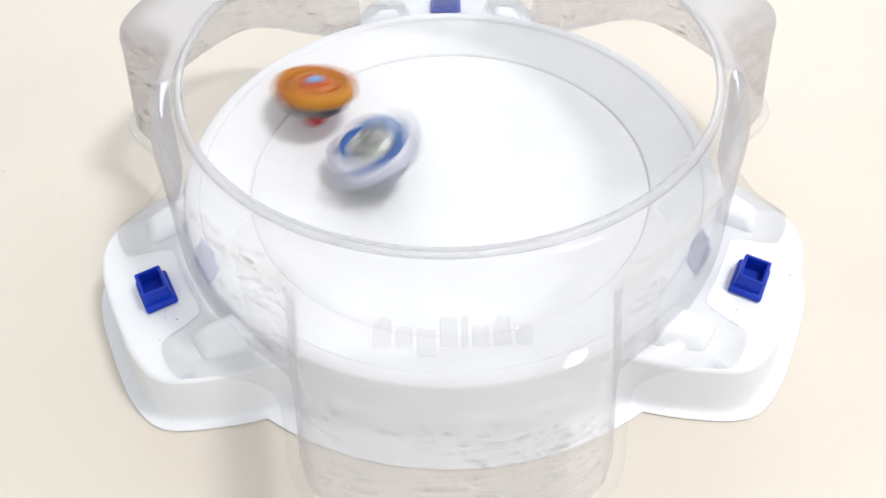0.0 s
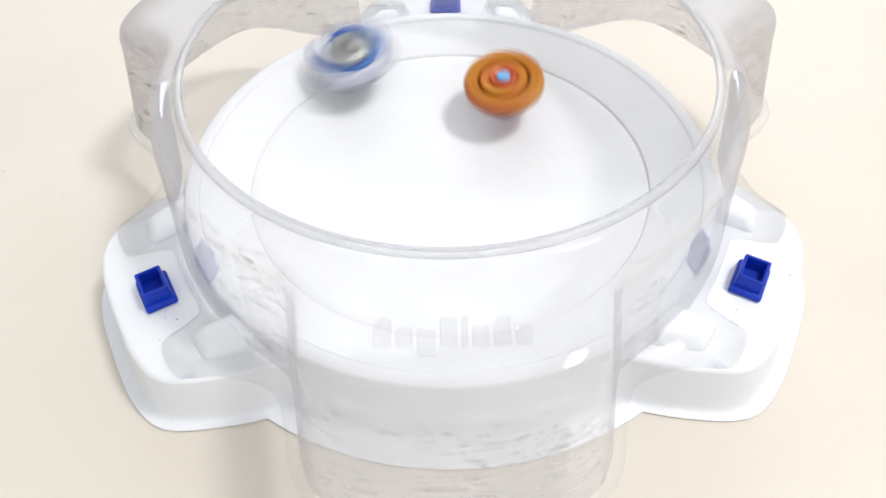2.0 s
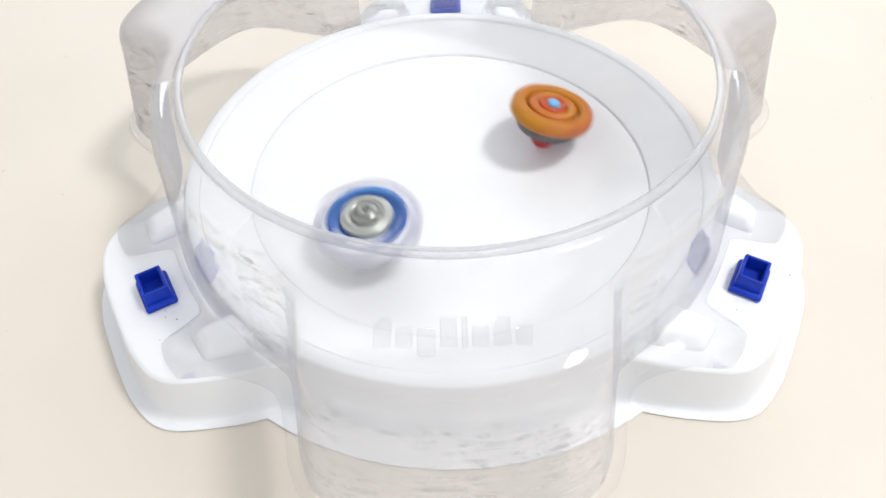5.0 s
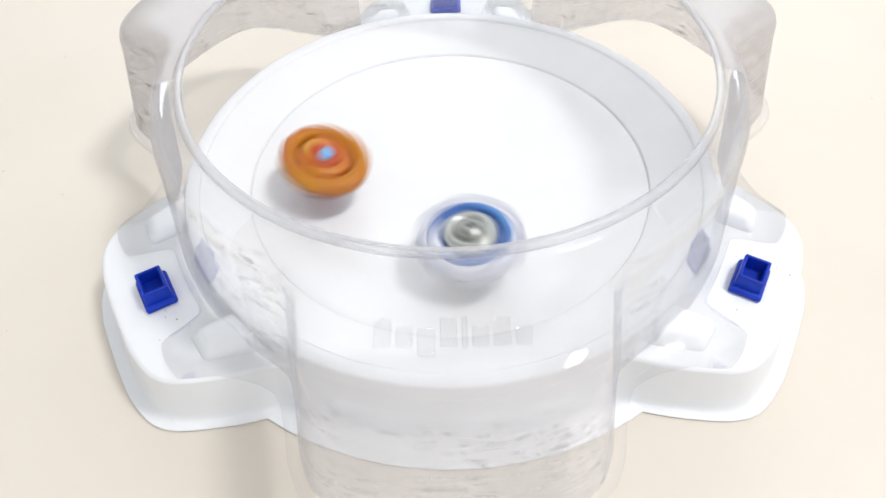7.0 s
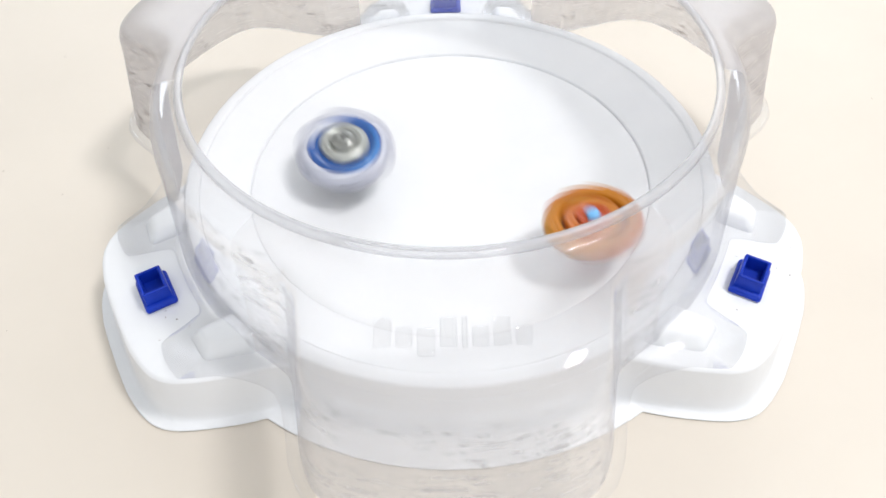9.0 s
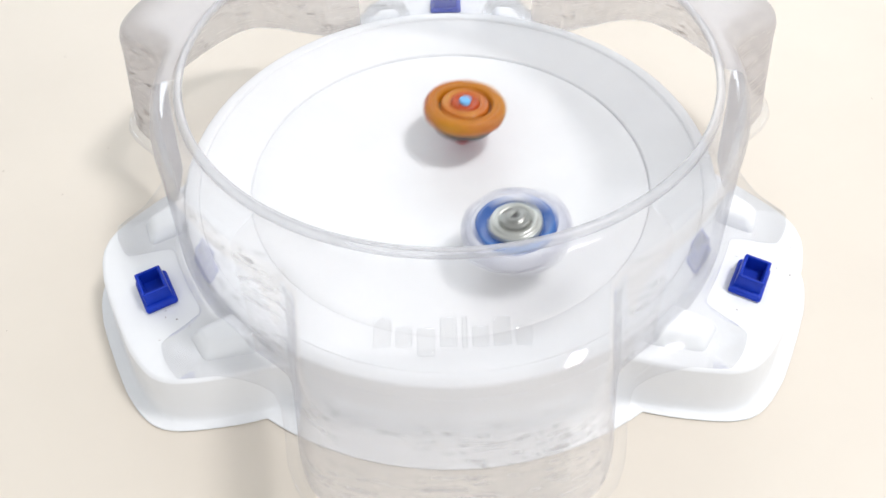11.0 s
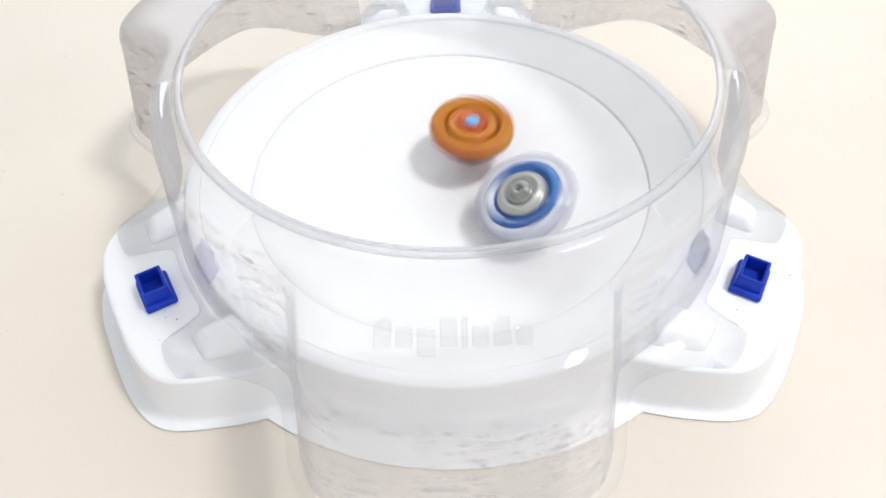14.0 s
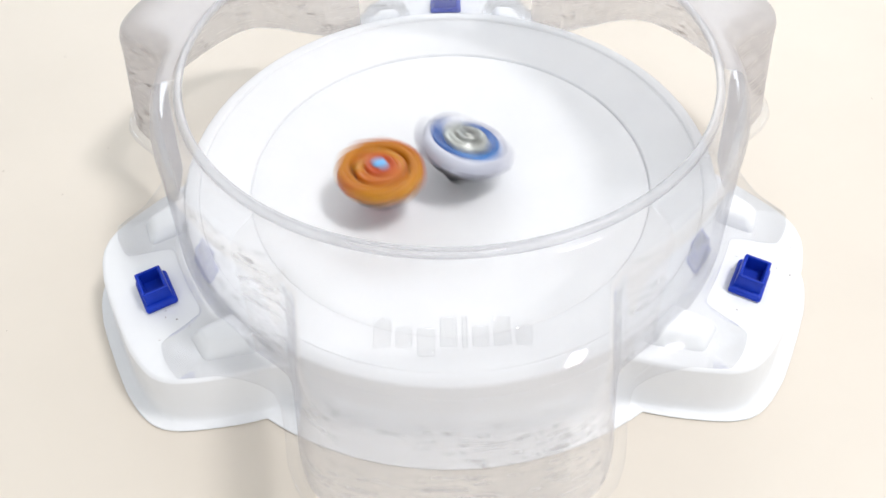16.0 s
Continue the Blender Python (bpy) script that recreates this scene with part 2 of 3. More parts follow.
def stadium_base():
    base = new("stadium_base")
    rows = []
    for r in (0.00001, 0.015, 0.03, 0.045, 0.06, 0.075, 0.09, 0.098, 0.1028):
        rows.append([(r, bowl_height(r))] * STEPS)
    # the ring stands a step above the bowl, and its border a step above the ring
    for r, z in ((0.1034, 0.0285), (0.1037, 0.0281), (0.1040, 0.0296), (0.1046, 0.0300), (0.112, 0.0330), (0.120, 0.0363), (0.1264, 0.0388),
                 (0.1269, 0.0389), (0.1272, 0.0384), (0.1275, 0.0397), (0.1281, 0.0401), (0.1305, 0.0402), (0.1330, 0.0401), (0.1338, 0.0397), (0.1342, 0.0388)):
        rows.append([(r, z)] * STEPS)
    rows.append([(0.1344, 0.0350)] * STEPS)
    rows.append([(0.1346, 0.0312)] * STEPS)
    rows.append([(min(0.1382, max(0.1347, R - 0.0026)), 0.0303) for R in LOBE])
    for inset, z in ((0.0025, 0.0303), (0.0010, 0.0299), (0.0002, 0.0288), (-0.0002, 0.0270)):
        rows.append([(max(0.1347, R - inset), z) for R in LOBE])
    for grow, z in ((0.0028, 0.010), (0.0036, 0.0048), (0.0046, 0.0028), (0.0058, 0.0019), (0.0096, 0.0014), (0.0104, 0.0012), (0.0104, 0.0008), (0.0092, 0.0006), (0.0088, 0.0)):
        rows.append([((max(R, 0.1410) if grow > 0.005 else R) + grow, z) for R in LOBE])
    full = rings(rows)
    part("bowl", grid_mesh(full[:11]), M_WHITE, base, "smooth white shallow bowl")
    part("outer_ring", grid_mesh(full[10:25]), M_WHITE, base)
    part("deck", grid_mesh(full[24:30]), M_WHITE, base, "flat white deck with three lobes")
    part("skirt", grid_mesh(full[29:]), M_WHITE, base, "white side wall with a flared foot")
    for lobe in range(3):
        for side in (-1, 1):
            bm = bmesh.new()
            plan = ((0.121, 0.029), (0.1515, 0.029), (0.1500, 0.0468), (0.1330, 0.0528), (0.121, 0.0560))
            top = ((0.123, 0.0330), (0.1460, 0.0330), (0.1450, 0.0425), (0.1300, 0.0480), (0.123, 0.0500))
            lo = [bm.verts.new((x, side * y, 0.0290)) for x, y in plan]
            hi = [bm.verts.new((x, side * y, 0.0370)) for x, y in top]
            bm.faces.new(lo), bm.faces.new(hi)
            for i in range(5):
                bm.faces.new((lo[i], lo[(i + 1) % 5], hi[(i + 1) % 5], hi[i]))
            b = part("raised_block", bm, M_WHITE, base, bevel=0.0026)
            b.matrix_basis = pose(0, 0, 0, 0, 0, 90 + 120 * lobe)
    base.matrix_basis = pose(0, 0, 0, 0, 0, TURN)
    return tagged(base, "white moulded plastic arena base with a shallow bowl", "toy arena")


stadium_base()

WALL_FOOT = sampled(outline([(0, 0.1388), (25.0, 0.1390), (28.5, 0.1396)] + from_pocket([(124, 67), (131, 65), (146, 61.5), (155, 60), (164, 57), (172, 53), (178, 45), (181, 35), (183, 20), (183.5, 0)]), 90), 0.7)
WALL_TOP = sampled(outline([(0, 0.1330), (33.0, 0.1335)] + from_pocket([(128, 55.5), (142, 53.5), (155, 51.5), (163, 47.5), (169, 40), (173, 30), (176, 15), (176.5, 0)]), 90), 0.8)
FLANGE = sampled(outline(from_lobe([(141.2, 0), (141, 18), (142.3, 21.6), (145, 24.1), (150, 25.2), (159.5, 27.1), (161.5, 28.6), (162.6, 32), (163, 40), (161, 49), (155, 52), (148, 55), (144.6, 57.3), (140, 61.4), (136.4, 65)])
                         + from_pocket([(127, 79), (131, 73), (138, 69.5), (148, 66.8), (162.5, 63.5), (171.7, 59.1), (180.2, 49.9), (184.1, 40.2), (187, 22), (187.5, 0)]), 90), 0.25)


def stadium_cover():
    cover = new("arena_cover")
    rows = []
    for r, z in ((0.1170, 0.1036), (0.1165, 0.1044), (0.1166, 0.1051), (0.1174, 0.1054), (0.1186, 0.1051), (0.1196, 0.1031), (0.1206, 0.1021), (0.1213, 0.1013), (0.1222, 0.1010), (0.1262, 0.1004)):
        rows.append([(r, z)] * STEPS)
    for f, z in ((0.2, 0.0999), (0.45, 0.0986), (0.7, 0.0967), (0.86, 0.0940), (0.96, 0.0905)):
        rows.append([(0.1275 + (T - 0.1275) * f, z) for T in WALL_TOP])
    for f, z in ((0.0, 0.0870), (0.05, 0.0835), (0.13, 0.0780), (0.4, 0.0640), (0.7, 0.0480), (0.93, 0.0360), (0.98, 0.0335)):
        rows.append([(T + (B - T) * f, z) for T, B in zip(WALL_TOP, WALL_FOOT)])
    rows.append([(min(B + 0.0012, Fl - 0.0008), 0.0321) for B, Fl in zip(WALL_FOOT, FLANGE)])
    rows.append([(min(B + 0.0030, Fl - 0.0004), 0.0315) for B, Fl in zip(WALL_FOOT, FLANGE)])
    rows.append([(max(Fl, B + 0.0034), 0.0312) for B, Fl in zip(WALL_FOOT, FLANGE)])
    full = rings(rows)
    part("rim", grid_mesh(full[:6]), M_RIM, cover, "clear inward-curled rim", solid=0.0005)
    for k in range(3):
        mid = int(STEPS * (90 + 120 * k) / 360)
        half = int(STEPS * 23 / 360)
        pick = lambda lo, hi: [[row[i % STEPS] for i in range(lo, hi + 1)] for row in full[5:-3]]
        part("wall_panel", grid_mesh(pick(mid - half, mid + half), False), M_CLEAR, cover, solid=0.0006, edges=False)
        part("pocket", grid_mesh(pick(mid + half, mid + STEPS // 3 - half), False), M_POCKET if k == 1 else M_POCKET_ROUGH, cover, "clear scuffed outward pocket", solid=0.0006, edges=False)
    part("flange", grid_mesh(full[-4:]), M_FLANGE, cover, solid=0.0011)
    # a raised row of eight plain bars, where the front pocket's top carries moulded signs
    x = -0.0262
    for wide, lo, hi in ((0.0062, 0.1392, 0.1500), (0.0058, 0.1425, 0.1502), (0.0062, 0.1428, 0.1535), (0.0060, 0.1390, 0.1503), (0.0022, 0.1390, 0.1503),
                         (0.0058, 0.1426, 0.1502), (0.0060, 0.1388, 0.1500), (0.0058, 0.1424, 0.1498)):
        height = lambda r: 0.0999 - (r - 0.1373) * 0.106 + 0.0009
        bm = block(x, x + wide, -hi - 0.0022, -lo - 0.0022, 0.0, 0.0013, 0.0008)
        for v in bm.verts:
            v.co.z += height(-v.co.y)
        part("raised_bar", bm, M_LETTER, cover, bevel=0.0007)
        x += wide + 0.0010
    cover.matrix_basis = pose(0, 0, 0, 0, 0, TURN)
    return tagged(cover, "clear scuffed plastic arena cover with three outward pockets", "cover")


stadium_cover()


def corner_clip():
    """A blue plug with a square open socket on a flat foot."""
    clip = new("corner_clip")
    part("foot", block(-0.0074, 0.0074, -0.0102, 0.0102, 0.0, 0.0036, 0.0004), M_BLUE, clip, smooth=False, bevel=0.0015)
    bm = bmesh.new()
    o, i, z0, z1, zf = (0.0058, 0.0073), (0.0043, 0.0058), 0.0036, 0.0102, 0.0006
    ring = lambda h, z: [bm.verts.new((sx * h[0], sy * h[1], z)) for sx, sy in ((-1, -1), (1, -1), (1, 1), (-1, 1))]
    a, b, c, d = ring((o[0] + 0.0001, o[1] + 0.0002), z0), ring((o[0] - 0.0001, o[1] - 0.0002), z1), ring(i, z1), ring((i[0] - 0.0003, i[1] - 0.0003), zf)
    for p, q in ((a, b), (b, c), (c, d)):
        for k in range(4):
            bm.faces.new((p[k], p[(k + 1) % 4], q[(k + 1) % 4], q[k]))
    bm.faces.new(d)
    socket = part("socket", bm, M_BLUE, clip, smooth=False, bevel=0.0012)
    # Black plate over the blue floor: the shade down the socket, put into colour.
    part("socket_shade", block(-0.0036, 0.0036, -0.0050, 0.0050, 0.0004, 0.0014), M_DARK, socket, "black plate for the shade in the socket", smooth=False)
    return tagged(clip, "deep blue plastic clip with an open square socket", "clip", "clips on the lobes")


def on_lobe(k, rad, z):
    a = radians(90 + 120 * k + TURN)
    return pose(rad * math.cos(a), rad * math.sin(a), z, 0, 0, 90 + 120 * k + TURN)


clip = corner_clip()
clip.matrix_basis = on_lobe(0, 0.1557, 0.0303)
for k in (1, 2):
    copy_thing(clip, on_lobe(k, 0.1557, 0.0303))


def dust():
    """Loose specks on the lobes and on the table."""
    rng = random.Random(7)
    bm = bmesh.new()
    spots = []
    for k in range(3):
        for _ in range(9):
            a, r = radians(90 + 120 * k + rng.uniform(-15, 15)), rng.uniform(0.146, 0.172)
            spots.append((r * math.cos(a), r * math.sin(a), 0.0303, rng.uniform(0.00015, 0.0004)))
    for _ in range(26):
        spots.append((rng.choice((-1, 1)) * rng.uniform(0.19, 0.36), rng.uniform(-0.16, 0.2), 0.0, rng.uniform(0.00015, 0.0004)))
    for x, y, z, r in spots:
        lo = [bm.verts.new((x + r * f * math.cos(b), y + r * f * math.sin(b), z)) for b, f in ((i * 1.257, rng.uniform(0.6, 1.5)) for i in range(5))]
        tip = bm.verts.new((x, y, z + r * 0.6))
        for i in range(5):
            bm.faces.new((lo[i], lo[(i + 1) % 5], tip))
    return tagged(part("dust", bm, M_BROWN), "tiny dark specks of dust and plastic swarf", "dust", kind="stuff")


dust()

# ---- the two spinning tops; their tips stand at the origin ----
def blade(a0, a1, r0, r1, z0, z1, z2):
    """A curved wedge on the ring from angle a0 to a1 (degrees), rising towards its leading end."""
    rows = []
    for i in range(13):
        f = i / 12
        a = radians(a0 + (a1 - a0) * f)
        swell = math.sin(math.pi * min(1.0, 0.15 + 0.85 * f)) ** 0.5 if f < 1 else 0.35
        ro = r0 + (r1 - r0) * (0.55 + 0.45 * swell)
        zt = z1 + (z2 - z1) * f
        rows.append([(r * math.cos(a), r * math.sin(a), z) for r, z in ((r0, z0), (ro, z0), (ro + 0.0003, (z0 + zt) / 2), (ro - 0.0005, zt), ((r0 + ro) / 2, zt + 0.0004), (r0, zt))])
    bm = grid_mesh(rows)
    bm.verts.ensure_lookup_table()
    bm.faces.new(bm.verts[0:6])
    bm.faces.new(bm.verts[72:78][::-1])
    return bm


def orange_top():
    top = new("spinning_top")
    ring = part("blade_ring", lathe([(0.012, 0.0205), (0.0180, 0.0198), (0.0215, 0.0208), (0.0226, 0.0224), (0.0229, 0.0246), (0.0225, 0.0266), (0.0213, 0.0280),
                              (0.0200, 0.0283), (0.0194, 0.0278), (0.0186, 0.0282), (0.0172, 0.0285), (0.0162, 0.0280), (0.0154, 0.0266), (0.0150, 0.0250)], 96,
                             lambda a, k: 1 + 0.012 * math.cos(6 * a)), M_ORANGE, top)
    for k in range(9):
        part("blade", blade(40 * k, 40 * k + 31, 0.0185, 0.0239, 0.0212, 0.0264, 0.0286), M_AMBER if k in (0, 1, 2, 5) else M_GOLD, ring, "red-amber blade" if k in (0, 1, 2, 5) else "golden blade")
    part("lower_rim", lathe([(0.0150, 0.0196), (0.0192, 0.0192), (0.0216, 0.0202), (0.0231, 0.0219), (0.0229, 0.0228), (0.0212, 0.0214)], 90,
                            lambda a, k: 1 + 0.012 * math.cos(6 * a)), M_AMBER, top, "red-amber lower rim")
    # Darker amber floor: the shade between the rings is put into its colour.
    part("groove", lathe([(0.0158, 0.0244), (0.0126, 0.0246)], 60), M_GROOVE, top, "amber groove darkened with painted shade")
    inner = part("inner_ring", lathe([(0.0140, 0.0242), (0.0139, 0.0270), (0.0132, 0.0279), (0.0121, 0.0281), (0.0113, 0.0275), (0.0104, 0.0279), (0.0094, 0.0284), (0.0084, 0.0276)], 84,
                             lambda a, k: 1 + 0.02 * math.cos(3 * a)), M_COPPER, top)
    for a0, a1 in ((0, 105), (150, 205)):
        part("crest", blade(a0, a1, 0.0092, 0.0137, 0.0262, 0.0274, 0.0285), M_GOLD, inner, "golden raised crest")
    cap = part("cap", lathe([(0.0084, 0.0272), (0.0080, 0.0285), (0.0072, 0.0293), (0.0064, 0.0292), (0.0056, 0.0284), (0.0046, 0.0281), (0.0038, 0.0284), (0.0030, 0.0290)], 60,
                      lambda a, k: 1 + 0.05 * math.cos(3 * a)), M_RED, top, "orange-red centre cap")
    part("sticker", lathe([(0.0037, 0.0284), (0.0036, 0.0297), (0.0029, 0.0301), (0.0, 0.0302)], 40, lambda a, k: 1 + 0.10 * math.cos(2 * a)), M_STICKER, cap, "sky-blue round centre sticker")
    part("metal_disc", lathe([(0.006, 0.0120), (0.0150, 0.0122), (0.0178, 0.0135), (0.0188, 0.0160), (0.0185, 0.0188), (0.0170, 0.0202), (0.008, 0.0204)], 72,
                             lambda a, k: 1 + 0.02 * math.cos(6 * a)), M_DISC, top, "dark grey metal disc")
    part("driver", lathe([(0.0105, 0.0122), (0.0100, 0.0090), (0.0070, 0.0070), (0.0062, 0.0035), (0.0045, 0.0012), (0.0020, 0.0002), (0.0, 0.0)], 40), M_TIP, top, "red plastic driver tip")
    for ob in top.children_recursive:
        ob.data.transform(Matrix.Scale(0.955, 4))
    return tagged(top, "orange and gold plastic spinning top with a blue centre sticker", "spinning top", "spinning tops")


def pale_top():
    top = new("spinning_top")
    ring = part("blade_ring", lathe([(0.012, 0.0196), (0.0186, 0.0186), (0.0224, 0.0196), (0.0236, 0.0215), (0.0238, 0.0238), (0.0232, 0.0258), (0.0218, 0.0272),
                              (0.0204, 0.0277), (0.0190, 0.0272), (0.0180, 0.0262)], 96, lambda a, k: 1 + 0.015 * math.cos(5 * a)), M_PALE, top)
    for k in range(5):
        part("blade", blade(72 * k, 72 * k + 48, 0.0190, 0.0273, 0.0206, 0.0258, 0.0280), M_FROST, ring, "frosted lilac blade")
    inner = part("inner_ring", lathe([(0.0201, 0.0255), (0.0199, 0.0279), (0.0190, 0.0287), (0.0172, 0.0286), (0.0148, 0.0272), (0.0112, 0.0266)], 84,
                             lambda a, k: 1 + 0.02 * math.cos(5 * a)), M_COBALT, top, "cobalt blue ring")
    part("crest", blade(10, 120, 0.0158, 0.0198, 0.0268, 0.0286, 0.0290), M_AZURE, inner, "lighter blue crest")
    part("gap_plate", blade(200, 262, 0.0150, 0.0202, 0.0266, 0.0288, 0.0291), M_PALE, inner, "pale plate across the blue ring")
    cap = part("cap", lathe([(0.0131, 0.0262), (0.0129, 0.0290), (0.0122, 0.0298), (0.0113, 0.0290), (0.0107, 0.0304), (0.0097, 0.0313), (0.0087, 0.0306), (0.0072, 0.0300)],
                            72, lambda a, k: 1 + 0.03 * math.cos(4 * a + k * 0.4)), M_SILVER, top, "silver-grey stepped cap")
    part("hub", lathe([(0.0077, 0.0296), (0.0075, 0.0318), (0.0065, 0.0326), (0.0057, 0.0318), (0.0048, 0.0330), (0.0033, 0.0336), (0.0020, 0.0337), (0.0015, 0.0330)],
                      60, lambda a, k: 1 + 0.04 * math.cos(3 * a + k)), M_STEEL, cap, "darker grey hub")
    # Dark solid plug: the shade of the centre hole is put into its colour.
    part("core", lathe([(0.0018, 0.0315), (0.0017, 0.0329), (0.0, 0.0331)], 36), M_DISC, cap, "dark plug for the shaded centre hole")
    part("metal_disc", lathe([(0.006, 0.0120), (0.0150, 0.0122), (0.0188, 0.0135), (0.0200, 0.0160), (0.0196, 0.0180), (0.0170, 0.0190), (0.008, 0.0195)], 72,
                             lambda a, k: 1 + 0.02 * math.cos(5 * a)), M_DISC, top, "dark grey metal disc")
    part("driver", lathe([(0.0105, 0.0122), (0.0100, 0.0088), (0.0068, 0.0068), (0.0060, 0.0035), (0.0042, 0.0012), (0.0020, 0.0002), (0.0, 0.0)], 40), M_DARK, top, "black plastic driver tip")
    for ob in top.children_recursive:
        ob.data.transform(Matrix.Scale(0.96, 4))
    return tagged(top, "pale lilac, blue and silver plastic spinning top", "spinning top", "spinning tops")


ORANGE_TOP = orange_top()
PALE_TOP = pale_top()


def smooth_at(t, times, values):
    """A value between the rows, gliding with the slope of its neighbours."""
    i = min(max(int(np.searchsorted(times, t, "right")) - 1, 0), len(times) - 2)
    h = times[i + 1] - times[i]
    slope = lambda k: (values[min(k + 1, len(values) - 1)] - values[max(k - 1, 0)]) / (times[min(k + 1, len(times) - 1)] - times[max(k - 1, 0)])
    f = (t - times[i]) / h
    a, b, c, d = 2 * f ** 3 - 3 * f * f + 1, f ** 3 - 2 * f * f + f, -2 * f ** 3 + 3 * f * f, f ** 3 - f * f
    return a * values[i] + b * h * slope(i) + c * values[i + 1] + d * h * slope(i + 1)


def spun(rows, rate):
    """Rows of (seconds, x mm, y mm, lean right, lean away) to poses on the bowl, spinning all the while."""
    t0 = [r[0] for r in rows]
    made = []
    for n in range(481):
        t = n / 30
        x, y, lx, ly = (smooth_at(t, t0, [r[k] for r in rows]) for k in (1, 2, 3, 4))
        up = Vector((math.tan(radians(lx)), math.tan(radians(ly)), 1)).normalized()
        turn = Vector((0, 0, 1)).rotation_difference(up).to_matrix().to_4x4()
        z = bowl_height(math.hypot(x, y) / 1000) + 0.0005
        made.append((t, Matrix.Translation((x / 1000, y / 1000, z)) @ turn @ Matrix.Rotation(radians(rate * n), 4, "Z")))
    return made


